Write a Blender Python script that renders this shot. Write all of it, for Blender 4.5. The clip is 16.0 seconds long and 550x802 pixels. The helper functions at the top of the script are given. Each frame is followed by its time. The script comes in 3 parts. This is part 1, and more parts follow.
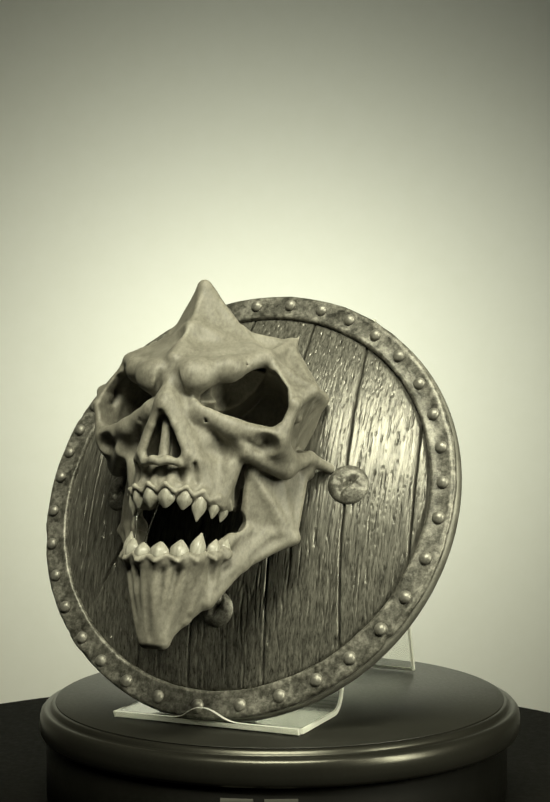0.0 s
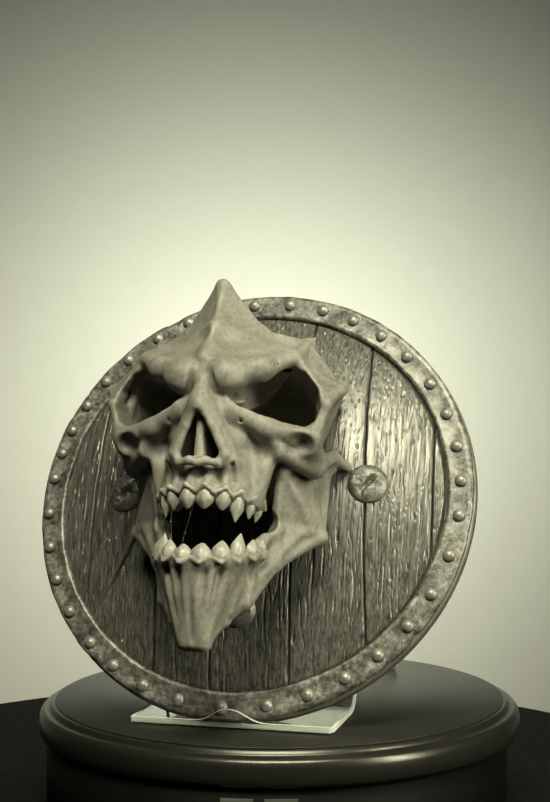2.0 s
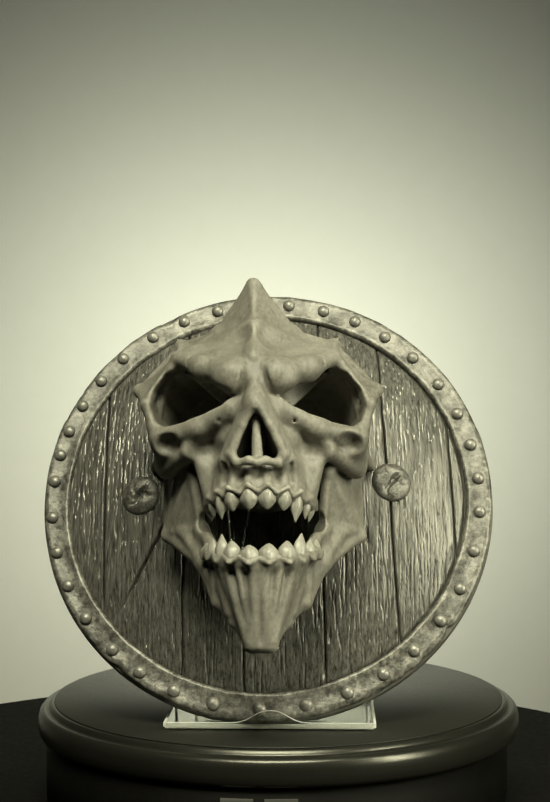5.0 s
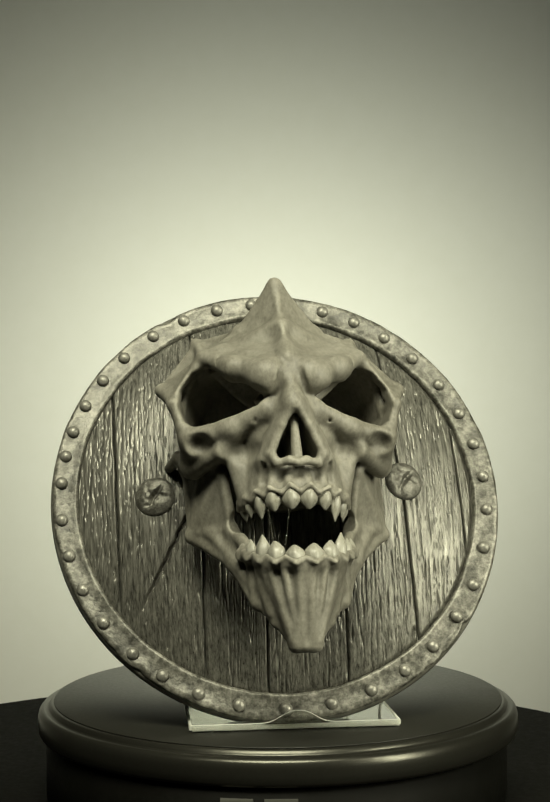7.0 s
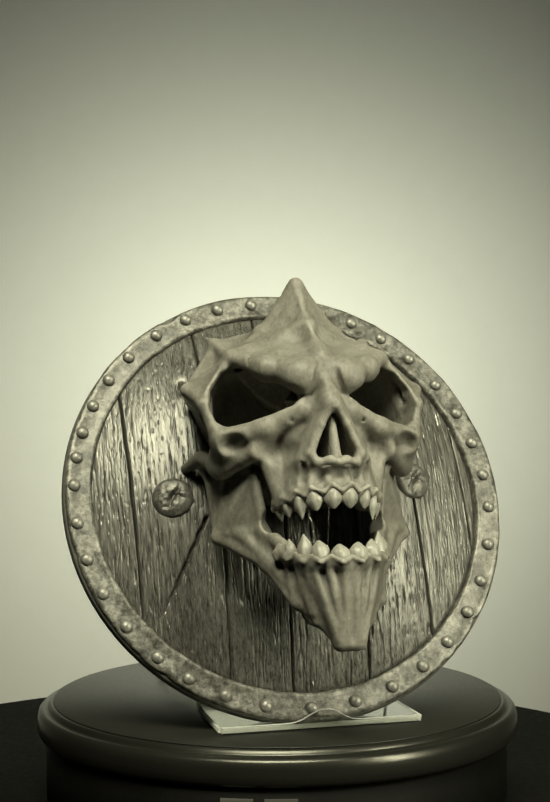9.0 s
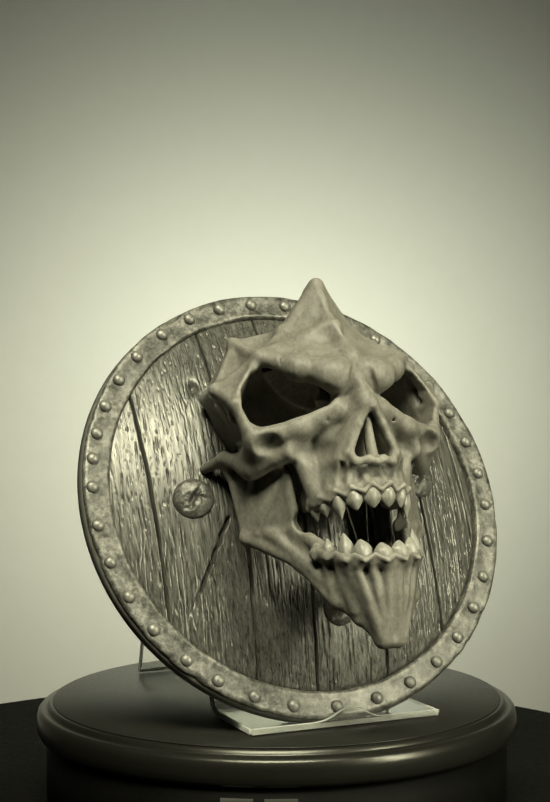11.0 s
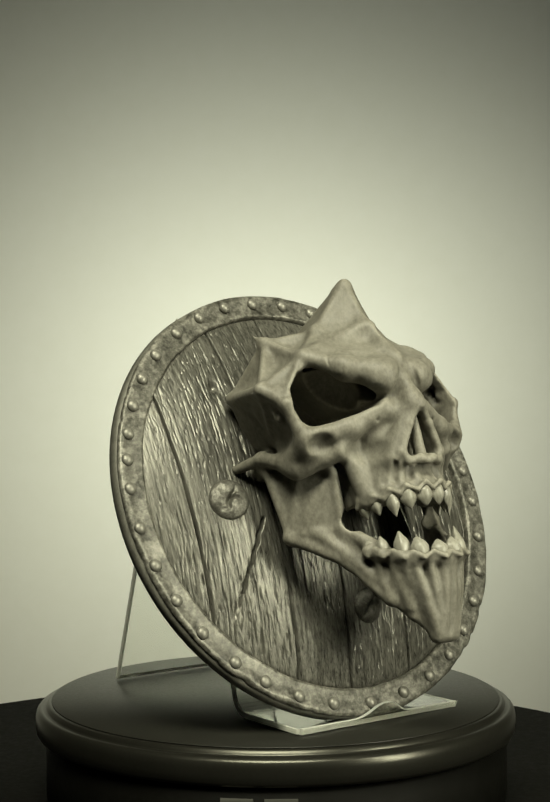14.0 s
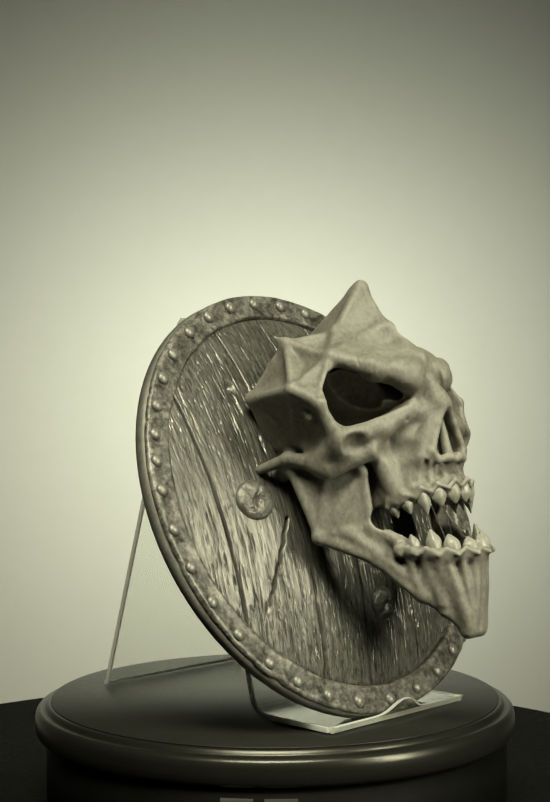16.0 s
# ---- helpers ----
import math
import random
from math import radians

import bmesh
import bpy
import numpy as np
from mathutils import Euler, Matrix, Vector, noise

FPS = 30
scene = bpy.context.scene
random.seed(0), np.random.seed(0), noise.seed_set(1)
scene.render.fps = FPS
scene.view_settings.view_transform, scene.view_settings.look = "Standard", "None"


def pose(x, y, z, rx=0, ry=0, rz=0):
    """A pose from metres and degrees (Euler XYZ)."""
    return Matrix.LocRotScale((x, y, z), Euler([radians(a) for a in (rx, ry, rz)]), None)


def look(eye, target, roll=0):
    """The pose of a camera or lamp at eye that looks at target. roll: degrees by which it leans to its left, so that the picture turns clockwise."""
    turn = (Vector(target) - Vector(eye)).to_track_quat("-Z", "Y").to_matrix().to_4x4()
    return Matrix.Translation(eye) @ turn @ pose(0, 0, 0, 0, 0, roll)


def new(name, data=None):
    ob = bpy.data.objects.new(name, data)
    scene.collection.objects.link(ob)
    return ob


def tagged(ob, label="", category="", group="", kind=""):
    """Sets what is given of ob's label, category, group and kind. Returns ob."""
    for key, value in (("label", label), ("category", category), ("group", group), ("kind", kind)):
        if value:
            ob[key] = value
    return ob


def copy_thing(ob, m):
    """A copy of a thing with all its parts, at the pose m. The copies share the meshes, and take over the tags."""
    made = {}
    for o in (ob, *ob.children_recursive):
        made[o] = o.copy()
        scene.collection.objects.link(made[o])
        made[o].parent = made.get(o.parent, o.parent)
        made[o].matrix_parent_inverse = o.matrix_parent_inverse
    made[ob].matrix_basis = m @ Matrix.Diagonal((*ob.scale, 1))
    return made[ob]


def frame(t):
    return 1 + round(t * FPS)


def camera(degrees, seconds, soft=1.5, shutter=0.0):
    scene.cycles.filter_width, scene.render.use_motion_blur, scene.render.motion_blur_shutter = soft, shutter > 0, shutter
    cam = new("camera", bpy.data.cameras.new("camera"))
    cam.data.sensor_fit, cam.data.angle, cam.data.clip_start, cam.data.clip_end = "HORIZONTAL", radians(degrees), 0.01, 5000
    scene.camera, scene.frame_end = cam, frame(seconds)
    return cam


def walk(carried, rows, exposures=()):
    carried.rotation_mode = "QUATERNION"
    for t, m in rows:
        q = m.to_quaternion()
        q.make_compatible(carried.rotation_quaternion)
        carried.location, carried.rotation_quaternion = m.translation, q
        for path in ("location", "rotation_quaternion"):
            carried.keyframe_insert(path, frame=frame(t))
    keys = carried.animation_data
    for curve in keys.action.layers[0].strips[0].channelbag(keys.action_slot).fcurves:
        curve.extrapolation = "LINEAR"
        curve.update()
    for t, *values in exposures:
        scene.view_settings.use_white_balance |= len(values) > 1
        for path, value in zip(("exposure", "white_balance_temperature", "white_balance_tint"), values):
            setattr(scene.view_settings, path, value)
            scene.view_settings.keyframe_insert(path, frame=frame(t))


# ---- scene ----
MM = 0.001
LEAN = 23.57                      # the shield leans back on its easel
TURN_START, TURN_RATE = -24.125, 4.35477   # degrees, degrees per second

cam = camera(22.75, 16.0, soft=2.0)
EYE = (0.0, -0.5933, 0.1257)
VIEW = look(EYE, (0.0, 0.0, 0.12717), -0.273)
walk(cam, [(0.0, VIEW), (16.0, VIEW)], exposures=[(0.0, 0.12), (4.0, 0.07), (7.0, -0.05), (9.0, -0.06), (12.0, -0.13), (13.0, -0.17), (14.5, -0.16), (16.0, -0.14)])

# ---- light ----
world = bpy.data.worlds.new("studio_dim")
scene.world = world
world.use_nodes = True
world.node_tree.nodes["Background"].inputs[0].default_value = (0.9, 0.92, 0.8, 1)
world.node_tree.nodes["Background"].inputs[1].default_value = 0.004


def area_lamp(name, eye, target, width, height, watts, colour, spread=180):
    data = bpy.data.lights.new(name, "AREA")
    data.shape, data.size, data.size_y, data.energy, data.color = "RECTANGLE", width, height, watts, colour
    data.spread = radians(spread)
    ob = new(name, data)
    ob.matrix_world = look(eye, target)
    return ob


WARM = (1.0, 0.98, 0.74)
COOL = (0.97, 1.0, 0.80)
area_lamp("key_softbox", (-0.02, -0.54, 0.82), (0, -0.03, 0.09), 0.50, 0.26, 2.1, WARM, 80)
area_lamp("side_softbox", (0.72, -0.52, 0.42), (0, -0.03, 0.07), 0.18, 0.60, 1.25, WARM, 70)
area_lamp("backdrop_lamp", (0.0, 0.29, 0.110), (0.0, 0.8, 0.165), 0.28, 0.18, 1.05, COOL, 104)


# ---- materials ----
def material(name, base, rough=0.5, metal=0.0):
    m = bpy.data.materials.new(name)
    m.use_nodes = True
    b = m.node_tree.nodes["Principled BSDF"]
    b.inputs["Base Color"].default_value = (*base, 1)
    b.inputs["Roughness"].default_value = rough
    b.inputs["Metallic"].default_value = metal
    return m


def node(m, kind, **values):
    n = m.node_tree.nodes.new(kind)
    for key, value in values.items():
        n.inputs[key.replace("_", " ")].default_value = value
    return n


def varied(name, colours, scale, rough=(0.4, 0.6), metal=0.0, stretch=(1, 1, 1), fine=6.0, bump=0.2, depth=0.0004, detail=6.0):
    """Two scales of noise drive colour, gloss and relief, in the thing's own metres."""
    m = material(name, colours[0], rough[0], metal)
    t = m.node_tree
    bsdf = t.nodes["Principled BSDF"]
    coord, mapping = t.nodes.new("ShaderNodeTexCoord"), t.nodes.new("ShaderNodeMapping")
    mapping.inputs["Scale"].default_value = stretch
    t.links.new(coord.outputs["Object"], mapping.inputs["Vector"])
    large = node(m, "ShaderNodeTexNoise", Scale=scale, Detail=detail, Roughness=0.6)
    small = node(m, "ShaderNodeTexNoise", Scale=scale * fine, Detail=5.0, Roughness=0.65)
    for n in (large, small):
        t.links.new(mapping.outputs["Vector"], n.inputs["Vector"])
    mix = t.nodes.new("ShaderNodeMath")
    mix.operation = "MULTIPLY_ADD"
    mix.inputs[1].default_value, mix.inputs[2].default_value = 0.45, 0.0
    t.links.new(small.outputs["Fac"], mix.inputs[0])
    add = t.nodes.new("ShaderNodeMath")
    add.operation = "MULTIPLY_ADD"
    add.inputs[1].default_value = 0.55
    t.links.new(large.outputs["Fac"], add.inputs[0])
    t.links.new(mix.outputs[0], add.inputs[2])
    ramp = t.nodes.new("ShaderNodeValToRGB")
    ramp.color_ramp.elements[0].position, ramp.color_ramp.elements[1].position = 0.36, 0.64
    ramp.color_ramp.elements[0].color = (*colours[0], 1)
    ramp.color_ramp.elements[1].color = (*colours[-1], 1)
    if len(colours) == 3:
        e = ramp.color_ramp.elements.new(0.5)
        e.color = (*colours[1], 1)
    t.links.new(add.outputs[0], ramp.inputs["Fac"])
    t.links.new(ramp.outputs["Color"], bsdf.inputs["Base Color"])
    gloss = t.nodes.new("ShaderNodeMapRange")
    gloss.inputs["From Min"].default_value, gloss.inputs["From Max"].default_value = 0.35, 0.65
    gloss.inputs["To Min"].default_value, gloss.inputs["To Max"].default_value = rough
    t.links.new(small.outputs["Fac"], gloss.inputs["Value"])
    t.links.new(gloss.outputs["Result"], bsdf.inputs["Roughness"])
    if bump:
        b = node(m, "ShaderNodeBump", Strength=bump, Distance=depth)
        t.links.new(add.outputs[0], b.inputs["Height"])
        t.links.new(b.outputs["Normal"], bsdf.inputs["Normal"])
    return m


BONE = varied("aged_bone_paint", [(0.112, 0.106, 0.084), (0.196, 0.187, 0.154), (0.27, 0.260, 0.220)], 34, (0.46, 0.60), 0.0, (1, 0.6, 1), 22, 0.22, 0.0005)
TOOTH = varied("tooth_paint", [(0.24, 0.232, 0.19), (0.42, 0.412, 0.355)], 200, (0.26, 0.42), 0.0, (1, 1, 0.4), 5, 0.3, 0.0003)
WOOD = varied("drybrushed_wood_resin", [(0.030, 0.029, 0.024), (0.128, 0.125, 0.106), (0.225, 0.220, 0.190)], 800, (0.27, 0.41), 0.38, (1, 0.045, 1), 2.6, 0.30, 0.00035)
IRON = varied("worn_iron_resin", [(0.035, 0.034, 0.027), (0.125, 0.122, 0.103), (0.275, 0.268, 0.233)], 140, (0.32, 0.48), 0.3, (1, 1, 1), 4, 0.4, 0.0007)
# raised edges paler: dry brushing, plus contrast with shaded hollows put into the colour
for contrast_paint, gain in ((BONE, 1.9), (IRON, 1.5)):
    tree = contrast_paint.node_tree
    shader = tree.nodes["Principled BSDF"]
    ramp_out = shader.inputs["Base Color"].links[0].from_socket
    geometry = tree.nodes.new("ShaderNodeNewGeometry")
    edge_contrast = tree.nodes.new("ShaderNodeMapRange")
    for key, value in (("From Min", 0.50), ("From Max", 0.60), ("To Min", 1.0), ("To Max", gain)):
        edge_contrast.inputs[key].default_value = value
    tree.links.new(geometry.outputs["Pointiness"], edge_contrast.inputs["Value"])
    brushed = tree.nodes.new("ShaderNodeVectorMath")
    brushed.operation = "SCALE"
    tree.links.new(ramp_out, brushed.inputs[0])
    tree.links.new(edge_contrast.outputs["Result"], brushed.inputs["Scale"])
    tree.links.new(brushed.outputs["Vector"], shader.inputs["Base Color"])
RIVET = varied("rivet_iron_resin", [(0.18, 0.176, 0.150), (0.33, 0.322, 0.284)], 300, (0.36, 0.5), 0.45, (1, 1, 1), 3, 0.3, 0.0004)
BOSS = varied("dull_nail_iron", [(0.07, 0.068, 0.056), (0.15, 0.146, 0.124), (0.27, 0.264, 0.23)], 200, (0.32, 0.5), 0.4, (1, 1, 1), 4, 0.6, 0.0006)
BACKING = varied("dark_resin_back", [(0.13, 0.128, 0.108), (0.25, 0.246, 0.21)], 120, (0.4, 0.6), 0.2)
PLATTER = varied("satin_black_plastic", [(0.016, 0.016, 0.013), (0.021, 0.021, 0.017)], 40, (0.34, 0.40), 0.0, (1, 1, 1), 20, 0.03, 0.0001)
SIDE = varied("dark_brushed_metal", [(0.05, 0.049, 0.040), (0.06, 0.059, 0.049)], 40, (0.275, 0.285), 0.75, (1, 1, 1), 20, 0.0)
BASE = varied("matte_black_plastic", [(0.004, 0.004, 0.003), (0.006, 0.006, 0.005)], 60, (0.5, 0.6), 0.0, (1, 1, 1), 8, 0.0)
CLOTH = varied("black_table_top", [(0.003, 0.003, 0.0024), (0.0055, 0.0055, 0.0044)], 30, (0.75, 0.9), 0.0, (1, 1, 1), 12, 0.1)
WALL = varied("pale_backdrop_paper", [(0.78, 0.78, 0.72), (0.81, 0.81, 0.76)], 1.5, (0.85, 0.95), 0.0, (1, 1, 1), 30, 0.02)
ROOM = varied("dim_room_paint", [(0.06, 0.06, 0.055), (0.08, 0.08, 0.07)], 2.0, (0.8, 0.9), 0.0, (1, 1, 1), 30, 0.02)
for dull in (CLOTH, BASE):
    dull.node_tree.nodes["Principled BSDF"].inputs["Specular IOR Level"].default_value = 0.06
MARK = material("pale_print", (0.08, 0.08, 0.07), 0.5)
ACRYLIC = material("clear_acrylic", (0.96, 0.97, 0.93), 0.03)
ACRYLIC.node_tree.nodes["Principled BSDF"].inputs["Transmission Weight"].default_value = 1.0
ACRYLIC.node_tree.nodes["Principled BSDF"].inputs["IOR"].default_value = 1.49
ACRYLIC_EDGE = material("edge_glow_acrylic", (0.93, 0.94, 0.88), 0.5)
# pale diffuse and translucent colour stands in for light piped to the edges
tree = ACRYLIC_EDGE.node_tree
scatter, through_light, both = tree.nodes.new("ShaderNodeBsdfDiffuse"), tree.nodes.new("ShaderNodeBsdfTranslucent"), tree.nodes.new("ShaderNodeMixShader")
scatter.inputs["Color"].default_value = (0.93, 0.94, 0.88, 1)
through_light.inputs["Color"].default_value = (0.97, 0.98, 0.92, 1)
tree.links.new(scatter.outputs[0], both.inputs[1])
tree.links.new(through_light.outputs[0], both.inputs[2])
tree.links.new(both.outputs[0], tree.nodes["Material Output"].inputs["Surface"])


# ---- mesh helpers ----
def mesh_object(name, verts, faces, mat, parent=None, label="", smooth=True):
    me = bpy.data.meshes.new(name)
    me.from_pydata([tuple(v) for v in verts], [], [tuple(f) for f in faces])
    me.materials.append(mat)
    if smooth:
        me.polygons.foreach_set("use_smooth", [True] * len(me.polygons))
    me.update()
    ob = new(name, me)
    ob.parent = parent
    return tagged(ob, label)


def part(name, bm, mat, parent, label="", smooth=True):
    me = bpy.data.meshes.new(name)
    bm.normal_update()
    bm.to_mesh(me)
    bm.free()
    me.materials.append(mat)
    if smooth:
        me.polygons.foreach_set("use_smooth", [True] * len(me.polygons))
    ob = new(name, me)
    ob.parent = parent
    return tagged(ob, label)


def lathe(profile, steps=96):
    """A solid of revolution about z, from (radius, height) pairs; ends close on the axis."""
    bm = bmesh.new()
    rings = []
    for r, z in profile:
        if r < 1e-7:
            rings.append([bm.verts.new((0, 0, z))])
        else:
            rings.append([bm.verts.new((r * math.cos(2 * math.pi * i / steps), r * math.sin(2 * math.pi * i / steps), z)) for i in range(steps)])
    for a, b in zip(rings, rings[1:]):
        for i in range(steps):
            j = (i + 1) % steps
            if len(a) == 1 and len(b) > 1:
                bm.faces.new((a[0], b[i], b[j]))
            elif len(b) == 1 and len(a) > 1:
                bm.faces.new((a[i], b[0], a[j]))
            elif len(a) > 1:
                bm.faces.new((a[i], b[i], b[j], a[j]))
    bmesh.ops.recalc_face_normals(bm, faces=bm.faces)
    return bm


def box(bm, x0, x1, y0, y1, z0, z1):
    v = [bm.verts.new((x, y, z)) for x in (x0, x1) for y in (y0, y1) for z in (z0, z1)]
    for f in ((0, 1, 3, 2), (4, 6, 7, 5), (0, 4, 5, 1), (2, 3, 7, 6), (0, 2, 6, 4), (1, 5, 7, 3)):
        bm.faces.new([v[i] for i in f])
    bmesh.ops.recalc_face_normals(bm, faces=bm.faces)
    return bm


def slab(name, x0, x1, y0, y1, z0, z1, mat, label, category):
    ob = part(name, box(bmesh.new(), x0, x1, y0, y1, z0, z1), mat, None, label, False)
    return tagged(ob, label, category, kind="structure")


# ---- room ----
slab("backdrop", -1.6, 1.6, 0.80, 0.85, -0.75, 1.6, WALL, "pale plain backdrop wall glowing behind the display", "backdrop")
slab("wall_west", -1.65, -1.6, -2.2, 0.85, -0.75, 1.6, ROOM, "plain dim side wall of the room", "wall")
slab("wall_east", 1.6, 1.65, -2.2, 0.85, -0.75, 1.6, ROOM, "plain dim side wall of the room", "wall")
slab("wall_south", -1.6, 1.6, -2.25, -2.2, -0.75, 1.6, ROOM, "plain dim wall behind the camera", "wall")
slab("floor", -1.65, 1.65, -2.25, 0.85, -0.80, -0.75, ROOM, "plain dim floor of the room", "floor")
slab("ceiling", -1.65, 1.65, -2.25, 0.85, 1.6, 1.65, ROOM, "plain dim ceiling of the room", "ceiling")

# ---- round black table ----
TABLE_Z = -0.040
table = tagged(new("round_table"), "round matte black table under the turntable", "table")
table.location = (-0.018, 0.0, -0.75)
part("tabletop", lathe([(0, 0.71 - 0.028), (0.214, 0.71 - 0.028), (0.2172, 0.71 - 0.024), (0.2175, 0.71 - 0.003), (0.2150, 0.71), (0, 0.71)], 160), CLOTH, table)
part("pedestal", lathe([(0, 0.03), (0.03, 0.03), (0.03, 0.6815), (0, 0.6815)], 48), CLOTH, table)
part("foot", lathe([(0, 0), (0.16, 0), (0.16, 0.02), (0.03, 0.0295), (0, 0.0295)], 64), CLOTH, table)

# ---- turntable ----
turntable = tagged(new("turntable"), "round satin black motorised display turntable on the table", "turntable")
turntable.location = (0, 0, TABLE_Z)
TOP = -TABLE_Z
part("base", lathe([(0, 0), (0.0965, 0), (0.0985, 0.002), (0.0985, TOP - 0.0150), (0.094, TOP - 0.0138), (0, TOP - 0.0138)], 128), BASE, turntable)
platter = part("platter", lathe([(0, TOP - 0.0132), (0.0992, TOP - 0.0132), (0.1018, TOP - 0.0127), (0.1026, TOP - 0.0114), (0.1029, TOP - 0.0085),
                                 (0.1028, TOP - 0.0058), (0.1023, TOP - 0.0037), (0.1013, TOP - 0.0025), (0.1001, TOP - 0.0021), (0.0986, TOP - 0.0022), (0.0982, TOP - 0.0016),
                                 (0.0977, TOP - 0.0004), (0.0968, TOP), (0, TOP)], 192), SIDE, turntable, "dark satin rotating platter with a grooved rim")
part("platter_top", lathe([(0, TOP + 0.0002), (0.0962, TOP + 0.0002), (0.0960, TOP + 0.0005), (0, TOP + 0.0005)], 160), PLATTER, platter, "smooth matte black top sheet")
# the platter turns slightly off its centre
for ob in (platter, *platter.children):
    ob.data.transform(Matrix.Translation((0.0008, 0.0017, 0)))
for x0, x1 in ((-0.0205, -0.0086), (-0.0045, 0.0077)):
    bm = box(bmesh.new(), x0, x1, -0.1000, -0.0955, TOP - 0.0212, TOP - 0.0171)
    part("button", bm, MARK, turntable, "small pale rectangular button", False)


# ---- acrylic easel ----
def bent_sheet(path, half, thick):
    """A sheet of that thickness along a (y, z) path, from x = -half to half."""
    pts = [Vector(p) for p in path]
    left, right = [], []
    for i, p in enumerate(pts):
        a, b = pts[max(i - 1, 0)], pts[min(i + 1, len(pts) - 1)]
        n = Vector((-(b - a).y, (b - a).x)).normalized()
        left.append(p + n * thick / 2)
        right.append(p - n * thick / 2)
    return left, right


def arc(cx, cy, r, a0, a1, n):
    return [(cx + r * math.cos(radians(a0 + (a1 - a0) * i / n)), cy + r * math.sin(radians(a0 + (a1 - a0) * i / n))) for i in range(n + 1)]


easel = tagged(new("display_easel"), "clear bent acrylic display easel standing on the turntable", "display stand")
E_HALF, E_THICK = 0.0400, 0.0019
Z0 = 0.0018
back_lean = 14.0
# ledge, bend, leaning back rest, fold, rear leg
bx, bz = -0.0345, Z0 + 0.0085
path = [(-0.0672, Z0), (-0.050, Z0), (bx, Z0)] + arc(bx, bz, 0.0085, -90, -back_lean, 6)[1:]
sx, sz = path[-1]
path += [(sx + (0.1580 - sz) * math.tan(radians(back_lean)), 0.1580)]
fx, fz = path[-1]
path += [(fx + 0.0012, fz + 0.0026), (fx + 0.0036, fz + 0.0030), (fx + 0.0054, fz + 0.0012)]
path += [(0.0662, Z0 - 0.0006)]
left, right = bent_sheet(path, E_HALF, E_THICK)
bm = bmesh.new()
rows = []
for x in (-E_HALF, E_HALF):
    rows.append(([bm.verts.new((x, p.x, p.y)) for p in left], [bm.verts.new((x, p.x, p.y)) for p in right]))
(l0, r0), (l1, r1) = rows
for i in range(len(left) - 1):
    bm.faces.new((l0[i], l0[i + 1], l1[i + 1], l1[i]))
    bm.faces.new((r0[i], r1[i], r1[i + 1], r0[i + 1]))
    for lo, ro, s in ((l0, r0, 1), (l1, r1, -1)):
        f = bm.faces.new((lo[i], ro[i], ro[i + 1], lo[i + 1]))
        f.material_index = 1
for k in (0, len(left) - 1):
    f = bm.faces.new((l0[k], l1[k], r1[k], r0[k]))
    f.material_index = 1
bmesh.ops.recalc_face_normals(bm, faces=bm.faces)
sheet = part("sheet", bm, ACRYLIC, easel, "", False)
sheet.data.materials.append(ACRYLIC_EDGE)
# added pale strips along the sawn edges, standing in for their piped-light glow
for x0, x1 in ((-E_HALF - 0.0010, -E_HALF - 0.0001), (E_HALF + 0.0001, E_HALF + 0.0010)):
    for first, last in ((0, len(left) - 2), (len(left) - 2, len(left) - 1)):
        bm = bmesh.new()
        loops = [[bm.verts.new((x, p.x, p.y)) for x, p in ((x0, a), (x1, a), (x1, b), (x0, b))] for a, b in list(zip(left, right))[first:last + 1]]
        for a, b in zip(loops, loops[1:]):
            for j in range(4):
                bm.faces.new((a[j], a[(j + 1) % 4], b[(j + 1) % 4], b[j]))
        bm.faces.new(loops[0][::-1])
        bm.faces.new(loops[-1])
        bmesh.ops.recalc_face_normals(bm, faces=bm.faces)
        part("side_edge", bm, ACRYLIC_EDGE, easel, "pale strip standing in for glow along the clear sheet edge", False)
# added pale bar along the rear foot, for the same edge glow
bm = box(bmesh.new(), -E_HALF, E_HALF, 0.0672, 0.0686, 0.0004, 0.0021)
part("foot_edge", bm, ACRYLIC_EDGE, easel, "pale strip standing in for glow along the rear foot edge", False)
# bell-shaped lip on the front of the ledge
bm = bmesh.new()
cols = []
LIP_N = 60
for i in range(LIP_N + 1):
    x = -E_HALF + 2 * E_HALF * i / LIP_N
    q = (x - 0.0005) / 0.0082
    h = 0.0032 + 0.0052 * math.exp(-abs(q) ** 2.6)
    fwd = 0.45 * (h - 0.0007)
    cols.append([bm.verts.new((x, -0.0692, 0.0007)), bm.verts.new((x, -0.0692 - fwd, h)), bm.verts.new((x, -0.0674 - fwd, h)), bm.verts.new((x, -0.0674, 0.0007))])
for a, b in zip(cols, cols[1:]):
    for j in range(4):
        f = bm.faces.new((a[j], a[(j + 1) % 4], b[(j + 1) % 4], b[j]))
        f.material_index = 1 if j in (1, 3) else 0
for c in (cols[0], cols[-1]):
    bm.faces.new(c).material_index = 1
bmesh.ops.recalc_face_normals(bm, faces=bm.faces)
lip = part("front_lip", bm, ACRYLIC, easel, "bell-shaped clear front lip", False)
lip.data.materials.append(ACRYLIC_EDGE)

# ---- shield ----
shield = tagged(new("wall_shield"), "round grey plank shield with riveted rim and horned skull", "shield")
SHIELD_AT = Matrix.Translation((-0.003, -0.0342, 0.0898)) @ pose(0, 0, 0, 90 - LEAN, 0, 0)
# in the shield's own space: x across, y up along its face, z out of the face


def dome(u, v):
    """Height of the plank face, in mm."""
    return 11.5 - (u * u + v * v) / 430.0


